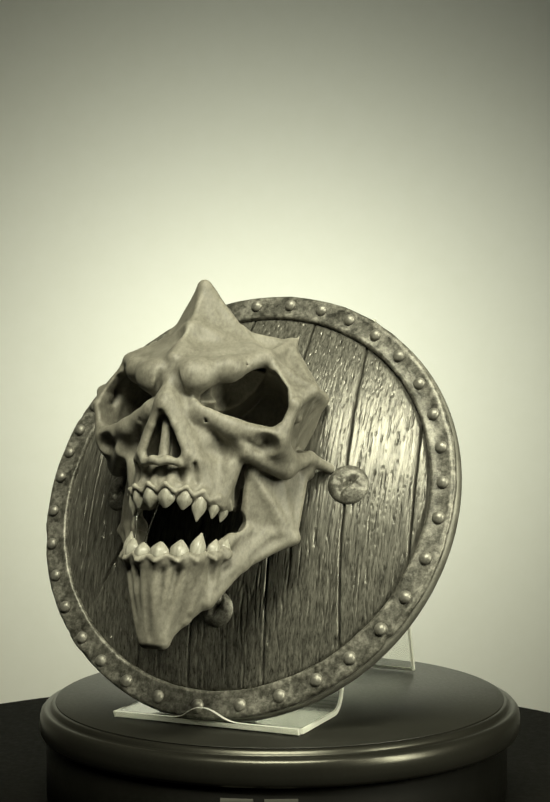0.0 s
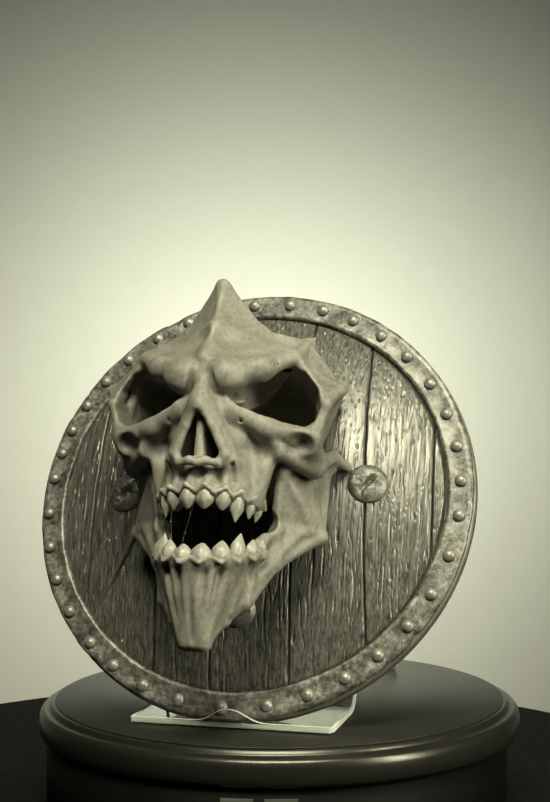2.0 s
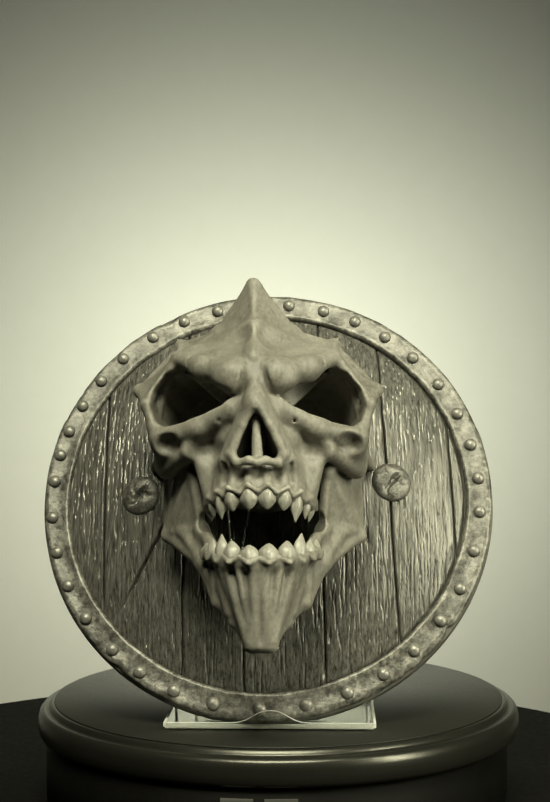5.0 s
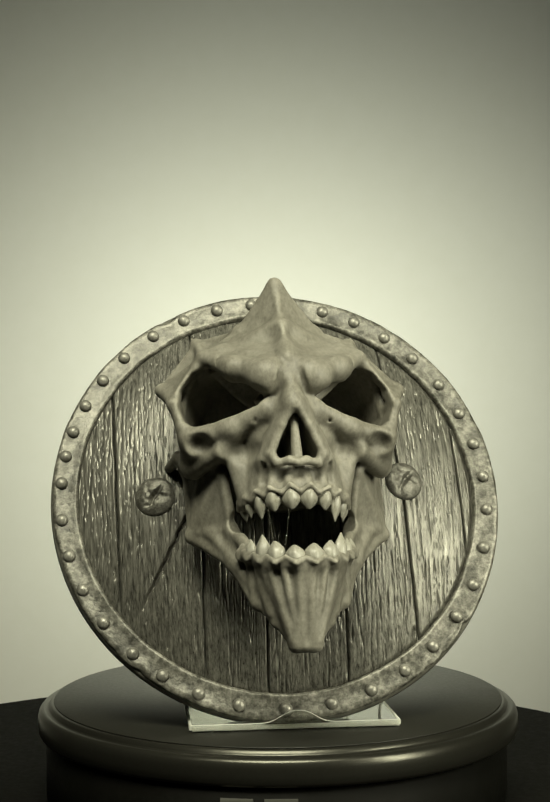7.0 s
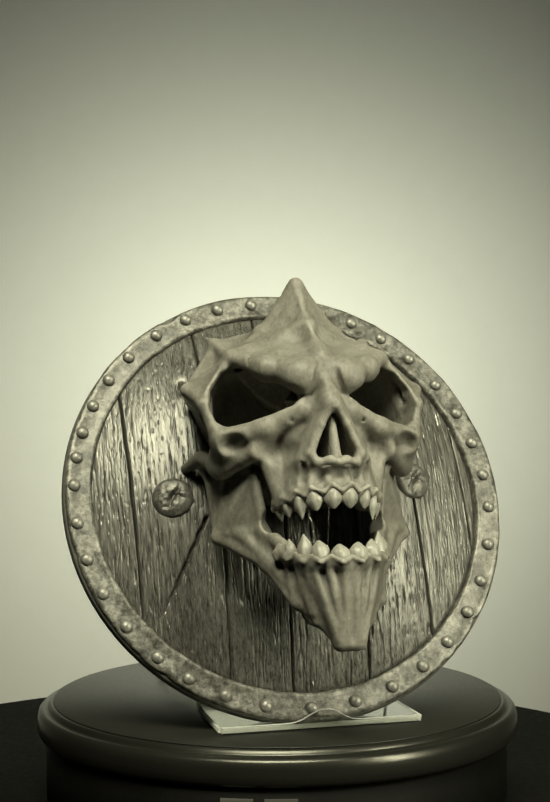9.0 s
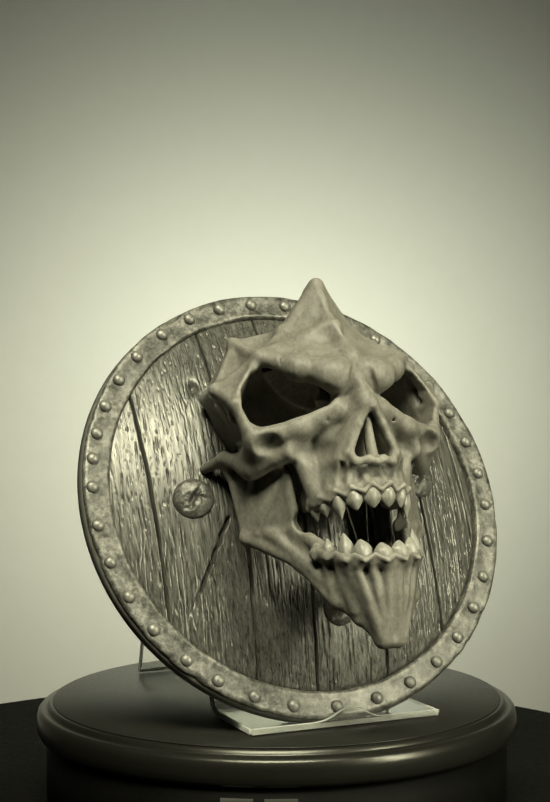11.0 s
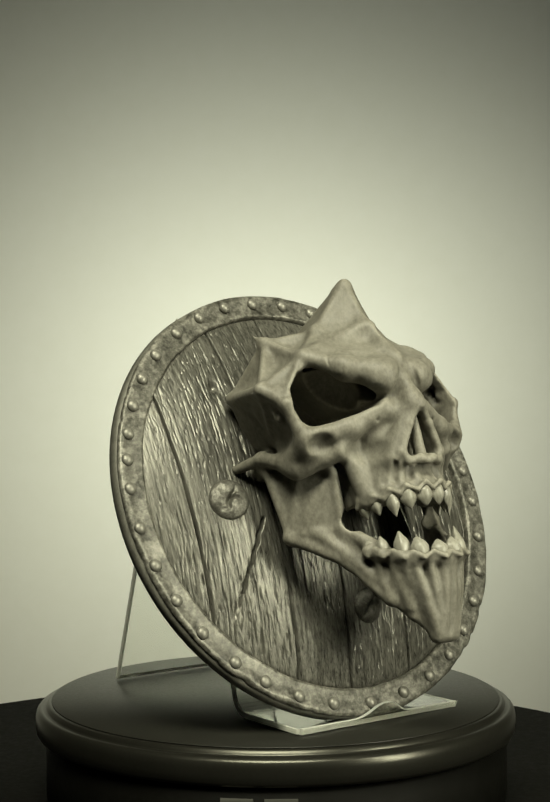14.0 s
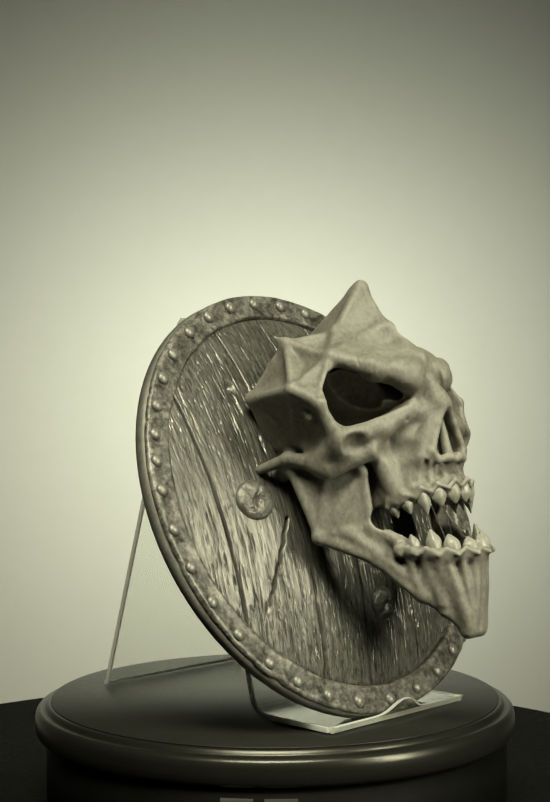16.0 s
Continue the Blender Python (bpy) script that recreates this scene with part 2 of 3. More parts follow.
def fbm(u, v, seed, octaves=3):
    h, a = 0.0, 1.0
    for o in range(octaves):
        h += a * noise.noise(Vector((u, v, seed)) * 2.0 ** o)
        a *= 0.5
    return h


# body: the thick disc behind the planks
part("backing", lathe([(0, -10.5 * MM), (0.0905, -10.5 * MM), (0.0928, -9.0 * MM), (0.0922, -4.6 * MM), (0.0822, -4.4 * MM), (0.0815, -6.0 * MM), (0, -6.0 * MM)], 160), BACKING, shield, "thick dark edge and back of the shield").location = (0.0008, 0, 0)

# planks
SEAMS = (-84.5, -65.5, -32.5, -7.0, 23.2, 50.5, 76.5, 84.5)
LEANS = (0, -0.035, -0.02, 0.0, -0.02, -0.055, -0.03, 0)


def plank(i):
    step = 0.29
    lo, hi = SEAMS[i], SEAMS[i + 1]
    nu = max(3, int((hi - lo) / step))
    rows = []
    vmax = 82.6
    nv = int(2 * vmax / 0.6)
    verts, faces, index = [], [], {}
    for j in range(nv + 1):
        v = -vmax + 2 * vmax * j / nv
        wob0, wob1 = 0.45 * fbm(v * 0.05, i * 7.3, 3.0), 0.45 * fbm(v * 0.05, (i + 1) * 7.3, 3.0)
        a = lo + LEANS[i] * v + wob0 + 0.22
        b = hi + LEANS[i + 1] * v + wob1 - 0.22
        for k in range(nu + 1):
            u = a + (b - a) * k / nu
            r = math.hypot(u, v)
            if r > vmax + 0.6:
                continue
            edge = min(u - a, b - u)
            z = dome(u, v)
            grain = fbm(u * 0.6 + i * 11, v * 0.05, 5.0 + i, 3)
            z += 0.10 * grain
            worn = noise.noise(Vector((u * 0.06, v * 0.035, 5.0 + i)))
            low = min(1.0, max(0.0, 0.75 + 0.9 * worn - 0.009 * v))
            # long hairline splits, narrow dashes along the grain, and pores
            split = abs(noise.noise(Vector((u * 0.55 + 0.3 * grain, v * 0.022, 70.0 + i))))
            z -= 0.5 * max(0.0, 1 - split / 0.055) * low
            dash = noise.noise(Vector((u * 1.3 + 0.3 * grain, v * 0.075, 40.0 + i)))
            z -= 0.8 * min(1.0, max(0.0, (dash - 0.40) * 7.0)) * low
            pore = noise.noise(Vector((u * 1.2, v * 0.42, 90.0 + i)))
            z -= 0.45 * min(1.0, max(0.0, (pore - 0.42) * 7.0)) * min(1.0, max(0.0, 1.1 - low))
            z -= 0.9 * max(0.0, 1 - edge / 0.55) ** 1.5
            # a long crack that starts under the jaw
            c0 = -38.5 - (-14.0 - v) * 0.5 + 0.7 * noise.noise(Vector((v * 0.3, 0, 9)))
            if -50 < v < -12:
                z -= 3.2 * max(0.0, 1 - abs(u - c0) / 0.95) * min(1.0, (v + 50) / 14)
            z -= 2.2 * math.exp(-(((u + 41.5) / 1.7) ** 2 + ((v - 45.5) / 2.6) ** 2))
            z -= 0.9 * min(1.0, max(0.0, (r - 80.6) / 1.0))
            index[j, k] = len(verts)
            verts.append((u * MM, v * MM, z * MM))
    top = len(verts)
    for j in range(nv):
        for k in range(nu):
            q = [(j, k), (j, k + 1), (j + 1, k + 1), (j + 1, k)]
            if all(c in index for c in q):
                faces.append([index[c] for c in q])
    # skirt down into the body along the outline
    count = {}
    for f in faces:
        for a, b in zip(f, f[1:] + f[:1]):
            count[(a, b)] = count.get((a, b), 0) + 1
    low = {}
    for (a, b) in list(count):
        if (b, a) not in count:
            for c in (a, b):
                if c not in low:
                    low[c] = len(verts)
                    x, y, z = verts[c]
                    verts.append((x, y, -6.2 * MM))
            faces.append([b, a, low[a], low[b]])
    return mesh_object("plank", verts, faces, WOOD, shield)


for i in range(len(SEAMS) - 1):
    plank(i)


# rim
def rim_ring():
    n = 360
    prof = ((81.3, -5.2), (81.4, -3.3), (81.9, -2.45), (82.9, -2.35), (84.2, -2.75), (87.6, -2.75), (89.6, -2.6), (91.0, -2.5), (91.9, -3.1), (92.1, -4.2), (91.6, -5.4), (90.7, -5.8))
    verts, faces = [], []
    for i in range(n):
        a = 2 * math.pi * i / n
        ca, sa = math.cos(a), math.sin(a)
        for k, (r, z) in enumerate(prof):
            edge = 0.45 * noise.noise(Vector((ca * 5, sa * 5, 2 + k * 0.15))) + 0.25 * noise.noise(Vector((ca * 14, sa * 14, 6 + k * 0.2)))
            nick = 0.0
            if k >= 7:
                nick = -1.3 * max(0.0, noise.noise(Vector((ca * 17, sa * 17, 21))) - 0.42) * 2.5
            if k <= 2:
                nick = 1.0 * max(0.0, noise.noise(Vector((ca * 15, sa * 15, 31))) - 0.45) * 2.0
            if k >= 6:
                nick -= 1.6 * math.exp(-(((math.degrees(a) - 119) / 1.6) ** 2)) + 1.2 * math.exp(-(((math.degrees(a) - 322) / 1.0) ** 2)) + 1.0 * math.exp(-(((math.degrees(a) - 231) / 1.2) ** 2))
            ham = 0.45 * noise.noise(Vector((ca * 9, sa * 9, 12 + r * 0.25)))
            rr = r + edge + nick
            verts.append(((rr * ca + 0.8) * MM, rr * sa * MM, (z + ham) * MM))
    m = len(prof)
    for i in range(n):
        j = (i + 1) % n
        for k in range(m - 1):
            faces.append((i * m + k, i * m + k + 1, j * m + k + 1, j * m + k))
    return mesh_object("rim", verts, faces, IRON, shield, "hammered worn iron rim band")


rim = rim_ring()
RIVETS = (135, 124.5, 114.5, 104.5, 94.5, 84, 74, 64.5, 54.8, 44.8, 34.1, 24, 14.3, 4.5, -5, -16, -27, -37, -47.5, -57.5, -67.8, -78.7, -90.5, -102.4, -113, -123.1, -132.5, -143.5, -153.7, -163.5, -173.5, 176.2, 168.5, 161.2, 152.9, 144)
rivet = None
for a in RIVETS:
    m = Matrix.Translation((0.0877 * math.cos(radians(a)), 0.0877 * math.sin(radians(a)), -0.0024)) @ pose(0, 0, 0, 0, 0, a * 3.7)
    if rivet is None:
        rivet = part("rivet", lathe([(0, -0.0006), (0.0026, -0.0006), (0.0025, 0.0004), (0.0021, 0.0010), (0.0014, 0.0014), (0.0006, 0.0016), (0, 0.0017)], 16), RIVET, rim)
        rivet.matrix_basis = m
    else:
        copy_thing(rivet, m)

# large nail bosses on the planks
for u, v, r in ((-50.0, -3.4, 8.2), (51.6, 2.2, 8.2), (4.2, -51.0, 7.0)):
    verts, faces = [], []
    rings, steps = 22, 56
    for k in range(rings + 1):
        q = k / rings
        for i in range(steps):
            a = 2 * math.pi * i / steps
            x, y = r * q * math.cos(a), r * q * math.sin(a)
            z = 3.0 * math.sqrt(max(0.0, 1 - (q * 0.985) ** 2.6)) - 0.7
            z += 0.5 * fbm(x * 0.3 + u, y * 0.3, 3, 2) * (1 - q ** 4)
            # a chisel cut across the head
            d = abs(x * 0.45 - y * 0.30 + 0.25 * y * noise.noise(Vector((x, y, u)) * 0.3))
            z -= 2.6 * max(0.0, 1 - d / 0.8) * max(0.0, 1 - q * 1.1)
            e = abs(x * 0.2 + y * 0.5 - 0.6)
            z -= 0.9 * max(0.0, 1 - e / 0.6) * max(0.0, 1 - q * 1.2) * (1 if x > 0 else 0.3)
            verts.append((x * MM, y * MM, z * MM))
    for k in range(rings):
        for i in range(steps):
            j = (i + 1) % steps
            faces.append((k * steps + i, (k + 1) * steps + i, (k + 1) * steps + j, k * steps + j))
    b = mesh_object("nail_boss", verts, faces, BOSS, shield, "large domed nail head with a chiselled cut")
    b.location = (u * MM, v * MM, dome(u, v) * MM)
    b.rotation_euler = (v / 215.0 * -1.0, u / 215.0, 0)


# ---- skull: a smooth blend of solids on a grid, in mm ----
STEP = 0.7
GS = np.arange(-0.35, 54, STEP)
GV = np.arange(-84, 80, STEP)
GW = np.arange(-4, 82, STEP)
FIELD = np.full((len(GS), len(GV), len(GW)), 12.0, np.float32)


def window(lo, hi, margin=9.0):
    out = []
    for axis, a, b in zip((GS, GV, GW), lo, hi):
        out.append(slice(max(0, int(np.searchsorted(axis, a - margin))), int(np.searchsorted(axis, b + margin))))
    s, v, w = np.meshgrid(GS[out[0]], GV[out[1]], GW[out[2]], indexing="ij")
    return tuple(out), np.stack([s, v, w], -1).astype(np.float32)


def blend(where, d, k):
    old = FIELD[where]
    h = np.maximum(k - np.abs(old - d), 0) / k
    FIELD[where] = np.minimum(old, d) - h * h * k * 0.25


def carve(where, d, k):
    old = -FIELD[where]
    h = np.maximum(k - np.abs(old - d), 0) / k
    FIELD[where] = -(np.minimum(old, d) - h * h * k * 0.25)


def d_limb(p, a, b, ra, rb):
    a, b = np.array(a, np.float32), np.array(b, np.float32)
    ab = b - a
    t = np.clip(((p - a) @ ab) / (ab @ ab), 0, 1)
    return np.linalg.norm(p - a - t[..., None] * ab, axis=-1) - (ra + (rb - ra) * t)


def limb(a, b, ra, rb, k=3.0, cut=False, floor=None):
    r = max(ra, rb)
    where, p = window(np.minimum(a, b) - r, np.maximum(a, b) + r)
    d = d_limb(p, a, b, ra, rb)
    if floor is not None:
        d = np.maximum(d, floor - p[..., 1])
    (carve if cut else blend)(where, d, k)


def ball(c, r, k=4.0, cut=False):
    c, r = np.array(c, np.float32), np.array(r, np.float32)
    where, p = window(c - r, c + r)
    q = (p - c) / r
    n = np.linalg.norm(q, axis=-1)
    d = n * (n - 1) / np.maximum(np.linalg.norm(q / r, axis=-1), 1e-4)
    (carve if cut else blend)(where, d, k)


def d_facet(p, a, b, c):
    a, b, c = (np.array(x, np.float32) for x in (a, b, c))
    n = np.cross(b - a, c - a)
    inside = np.ones(p.shape[:-1], bool)
    best = np.full(p.shape[:-1], 1e9, np.float32)
    for x, y in ((a, b), (b, c), (c, a)):
        e = y - x
        inside &= ((p - x) @ np.cross(n, e)) >= 0
        t = np.clip(((p - x) @ e) / (e @ e), 0, 1)
        best = np.minimum(best, np.linalg.norm(p - x - t[..., None] * e, axis=-1))
    return np.where(inside, np.abs((p - a) @ n) / np.linalg.norm(n), best)


def facet(a, b, c, r=1.8, k=2.5):
    pts = np.array([a, b, c], float)
    where, p = window(pts.min(0) - r, pts.max(0) + r)
    blend(where, d_facet(p, a, b, c) - r, k)


def d_polygon(s, v, pts):
    """Distance to a closed outline in the (s, v) plane, negative inside."""
    d = np.full(s.shape, 1e9, np.float32)
    sign = np.ones(s.shape, np.float32)
    n = len(pts)
    for i in range(n):
        (ax, ay), (bx_, by_) = pts[i], pts[i - 1]
        ex, ey = bx_ - ax, by_ - ay
        wx, wy = s - ax, v - ay
        t = np.clip((wx * ex + wy * ey) / (ex * ex + ey * ey), 0, 1)
        d = np.minimum(d, (wx - ex * t) ** 2 + (wy - ey * t) ** 2)
        c1, c2, c3 = v >= ay, v < by_, ex * wy > ey * wx
        flip = (c1 & c2 & c3) | (~c1 & ~c2 & ~c3)
        sign = np.where(flip, -sign, sign)
    return sign * np.sqrt(d)


def shaft(pts, w0, w1, grow=0.0, shrink=0.0, k=1.5, slant=0.0):
    """Cuts a shaft with that outline from depth w0 to w1; it narrows by shrink mm per mm of depth."""
    a = np.array(pts, float)
    where, p = window((a[:, 0].min(), a[:, 1].min(), w0), (a[:, 0].max(), a[:, 1].max(), 80), 4.0)
    deep = np.maximum(0, w1 - p[..., 2] - 12)
    d = d_polygon(np.abs(p[..., 0] + slant * deep), p[..., 1], pts) - grow + shrink * deep
    d = np.maximum(d, w0 - p[..., 2])
    carve(where, d, k)


def dished(a, b, c, depth=2.5, r=1.6, k=1.8, core=(8, 12, 15)):
    """Three facets that meet in a point sunk towards the core: a hollowed face with crisp edges."""
    m = (np.array(a, float) + b + c) / 3
    n = np.cross(np.subtract(b, a), np.subtract(c, a)).astype(float)
    n /= np.linalg.norm(n)
    if n @ (np.array(core) - m) < 0:
        n = -n
    m = tuple(m + n * depth)
    for x, y in ((a, b), (b, c), (c, a)):
        facet(x, y, m, r, k)


# named points of the right half
HORN, RIDGE, ROOT = (0, 67.8, 51.7), (0, 46, 56.5), (0, 29, 65.5)
SHOULDER, BROW, CREST = (14.5, 50.5, 43), (30.0, 37.0, 48.5), (30.5, 51.5, 30.5)
SPIKE, BACKSPIKE, ORBIT = (46.0, 28, 39), (38.5, 36.5, 11), (42.2, 19, 46.5)
CHEEK, ARCH, HINGE = (36.0, 3.0, 44), (44.0, 8.0, 7.5), (37.3, 4.0, 17.5)
FOSSA, CROWN, NAPE = (32.0, 14.5, 22), (18, 52, 9), (12, 53.5, 18)
GONION, NOTCH, MENTAL, CHIN = (37.0, -25.0, 19.5), (15.4, -57.0, 41), (9.4, -65.0, 43.5), (3.4, -74.4, 44.5)
SIGMOID, CORONOID, RAMUS, JAWLINE = (31.0, 1.0, 31.0), (25.6, -7.0, 40.5), (22.4, -27.0, 33.0), (23.0, -40.0, 32.0)
GUM_SIDE, GUM_FRONT = (13.0, -46.0, 56.0), (0, -49.0, 63.0)

# brain case and upper face
ball((0, 20, 16), (33, 33, 34), 6)
ball((0, 8, 34), (25, 20, 26), 6)
ball((21, 20.5, 34), (17, 18, 17), 3)
dished(HORN, SHOULDER, RIDGE, 0.8, 1.8, 2.5)
dished(HORN, SHOULDER, NAPE, 1.5, 1.8, 2.5)
limb((0, 49, 41.5), (0, 66.6, 50.6), 13.0, 1.3, 3.5)
limb((0, 51, 26), (0, 65.2, 47.0), 8.5, 2.9, 4)
limb((0, 48.5, 54.0), ROOT, 2.6, 3.0, 4)
limb((0, 68.1, 52.0), (0, 66.8, 47.6), 1.4, 1.9, 2)
dished(RIDGE, SHOULDER, BROW, 1.5, 2.0, 3)
facet(RIDGE, BROW, ROOT, 2.2, 4)
dished(SHOULDER, BROW, CREST, 3.5, 1.3, 2.0)
dished(SHOULDER, CREST, CROWN, 4.0, 1.4, 2)
facet(NAPE, SHOULDER, CROWN, 1.8, 3)
# sides of the head, with their thorns
dished(BROW, CREST, SPIKE, 4.0, 1.2, 2.0)
facet(BROW, SPIKE, ORBIT, 1.6, 2)
dished(CREST, SPIKE, BACKSPIKE, 4.8, 1.1, 2.0)
dished(CREST, BACKSPIKE, CROWN, 1.5, 1.5, 2)
dished(SPIKE, BACKSPIKE, FOSSA, 1.5, 1.5, 3.0)
facet(SPIKE, FOSSA, ORBIT, 1.6, 1.6)
limb(BROW, CREST, 1.9, 0.9, 1.4)
limb(CREST, SPIKE, 0.8, 1.0, 0.8)
limb((29.5, 48.5, 32.5), (32.8, 56.5, 27.3), 2.8, 0.4, 2.5)
limb(SPIKE, BACKSPIKE, 1.2, 0.9, 1.2)
limb((41, 24, 44), (47.3, 28.3, 39), 2.6, 0.6, 2)
limb(SPIKE, ORBIT, 1.4, 2.2, 2)
facet(ORBIT, FOSSA, CHEEK, 1.8, 2)
facet(FOSSA, BACKSPIKE, (31, 18, 6), 2.0, 2)
facet(FOSSA, CHEEK, (36.8, 2, 31), 2.0, 2)
# brow ridges
limb((6.5, 23.5, 64.0), (20, 28.5, 58.2), 5.4, 4.6, 3)
limb((20, 28.5, 58.2), (29.5, 37.0, 49.5), 4.6, 2.2, 2.5)
ball((8.4, 22.6, 64.6), (7.4, 7.0, 5.6), 3.5)
# bridge of the nose
limb((0, 24, 66), (0, 9, 68.5), 2.6, 2.8, 2)
limb((0, 10, 66), (10, -9, 58.5), 5.0, 4.5, 4)
facet((0, 20, 63), (0, 8, 67), (13, 9, 57), 2.0, 3)
# lower rim of the orbit and the cheek bone
limb((10, 11, 60), (22, 6.0, 53.5), 4.2, 4.0, 4)
limb((22, 6.0, 53.5), (36.5, 5.0, 46), 4.0, 4.2, 3)
limb((42.6, 19, 46.0), (38.5, 6, 45.5), 1.9, 3.4, 2.0)
limb((42.6, 19, 46.0), (33.0, 34.5, 48.5), 1.9, 1.6, 1.6)
limb((26.5, -1.8, 48.5), (36.5, -2.4, 34), 3.0, 4.3, 2.5)
limb((36, 3, 42), (36.8, 0.5, 31), 5.0, 4.2, 3)
limb((36.8, 0.5, 31), (40.0, 7.5, 20), 3.6, 2.5, 2)
limb((40.0, 7.5, 20), ARCH, 2.5, 1.9, 1.5)
limb((40.0, 7.5, 20), (33, 10, 14), 2.2, 3.0, 2)
limb((22, 4, 52), (26.5, -1.0, 49.5), 3.0, 2.4, 2)
# upper jaw
limb((0, -6, 38), (0, -28, 39.5), 19, 19.5, 4, floor=-22.0)
limb((0, -4, 48), (0, -28, 51), 11, 10.5, 4, floor=-22.0)
limb((7, 0, 52), (10.5, -28, 48.5), 8, 8.5, 4, floor=-22.0)
limb((21.5, -1, 47.5), (15.3, -28, 45.5), 4.2, 3.6, 3, floor=-22.0)
for a_, w_ in ((3.3, 60.6), (9.7, 58.2), (14.0, 54.2), (17.2, 48.6), (18.4, 43.2)):
    limb((a_ * 0.85, -9, w_ - 4.0), (a_, -20.8, w_), 1.8, 2.5, 1.8)
for a_, w_ in ((0.0, 62.0), (6.5, 60.6), (12.0, 57.4), (15.8, 52.4), (18.6, 46.4)):
    limb((a_, -18.5, w_ - 1.4), (a_, -23.0, w_ - 0.6), 1.6, 1.2, 1.2)
# lower jaw
facet(HINGE, SIGMOID, GONION, 1.5, 2)
facet(SIGMOID, CORONOID, GONION, 1.5, 2)
facet(CORONOID, RAMUS, GONION, 1.5, 2)
facet(SIGMOID, CORONOID, (30, 0, 42), 1.5, 2)
dished(GONION, RAMUS, JAWLINE, 1.4, 1.6, 3, (0, -30, 30))
dished(RAMUS, NOTCH, JAWLINE, 1.4, 1.6, 3, (0, -30, 30))
dished(RAMUS, GUM_SIDE, NOTCH, 2.0, 1.7, 3, (0, -40, 35))
facet(GUM_SIDE, NOTCH, MENTAL, 1.9, 2)
dished(GUM_SIDE, MENTAL, CHIN, 1.2, 1.8, 2, (0, -50, 30))
facet(GUM_SIDE, CHIN, GUM_FRONT, 1.8, 2)
facet(GUM_FRONT, CHIN, (0, -74.0, 44.0), 1.8, 2)
limb(GONION, JAWLINE, 1.9, 2.0, 1.5)
limb(JAWLINE, NOTCH, 2.0, 2.2, 1.5)
limb((37.6, -24.6, 19), GONION, 1.8, 2.0, 1.5)
limb((28.5, -1.5, 41), CORONOID, 1.4, 1.5, 1.5)
limb(CORONOID, RAMUS, 1.5, 1.7, 1.5)
limb(RAMUS, (17.8, -41, 47.0), 1.7, 1.8, 1.5)
limb(HINGE, GONION, 2.2, 1.7, 1.5)
limb(HINGE, (34, 6, 8), 3.0, 4.0, 3)
limb((29.5, -14, 31), (33.5, -24, 24), 1.6, 2.0, 2.5)
limb((30.5, -26, 27.0), (16.6, -50, 41.8), 1.5, 1.4, 3.0)
limb((0, -74.6, 45.0), CHIN, 2.7, 2.3, 2)
for a_, b_, w_ in ((2.6, 1.2, 63.6), (7.4, 3.0, 61.4), (11.6, 4.8, 57.4)):
    limb((a_, -48, w_ + 0.8), (b_, -73, 46.8), 1.7, 1.3, 1.5)
limb((15.6, -44.0, 52.4), (11.6, -62, 45.4), 2.0, 1.5, 1.7)
limb((18.2, -40.5, 46.3), (15.6, -56, 42.3), 2.0, 1.5, 2.6)
for a_, v_, w_ in ((3.4, -47.4, 63.4), (9.8, -45.7, 60.2), (13.9, -43.6, 55.6), (17.3, -40.6, 49.4), (19.6, -38.4, 43.8)):
    ball((a_, v_ - 0.6, w_ - 0.3), (3.5, 2.6, 3.2), 2.0)
limb((30, 36.5, 43), (37.0, 30, 39.5), 2.7, 2.8, 2)
# hollows
SOCKET = ((8.5, 15.2), (14, 18.0), (21, 22.4), (27, 28.0), (30.5, 32.5), (35.0, 31.0), (40.4, 24.5), (41.4, 17.0), (39.6, 11.5), (35.0, 8.8), (28.0, 9.2), (20.0, 10.2), (13.0, 11.6))
shaft(SOCKET, 16, 61, 0.0, -0.11, 1.0, 0.42)
ball((20.5, 23.5, 45.0), (13, 10.5, 10.5), 1.0, True)
dished(BROW, CREST, SPIKE, 4.0, 1.2, 1.0)
limb((40.5, 17, 38.5), (39.0, 29.5, 37.5), 2.6, 2.6, 1.0)
APERTURE = ((-1.0, 6.6), (1.6, 6.6), (3.6, 3.4), (8.4, -7.0), (7.8, -9.4), (5.0, -10.4), (1.6, -9.6), (-1.0, -9.6))
shaft(APERTURE, 62.5, 70, 0.0, 0.0, 0.8)
NOSTRIL = ((1.0, 5.2), (2.4, 5.4), (4.0, 2.0), (8.0, -7.0), (7.2, -9.2), (4.8, -10.0), (1.7, -9.0))
shaft(NOSTRIL, 42, 70, 0.0, 0.10, 0.8)
limb((0, 5, 65.0), (0, -10, 62.5), 1.5, 2.2, 1.0)
limb((2.6, 25.0, 71.5), (6.0, 15.0, 66.0), 1.0, 1.0, 1.2, True)
ball((35.3, 1.0, 51.5), (5.0, 4.3, 6.4), 1.5, True)
ball((20.5, -3.6, 57.6), (7.2, 4.2, 7.4), 2.5, True)
limb((7.5, 43.0, 62.5), (18.5, 45.0, 57.0), 6.0, 5.6, 3.5, True)
ball((0, -27, 33), (14.5, 16, 21.0), 1.2, True)
ball((10, -21, 26.0), (9.5, 19, 12.0), 1.0, True)
limb((24.5, -5, 44.5), (22.0, -25, 39.0), 0.8, 3.2, 0.8, True)
limb((19.5, -25, 37.5), (12, -25, 33.0), 5.0, 5.5, 0.8, True)
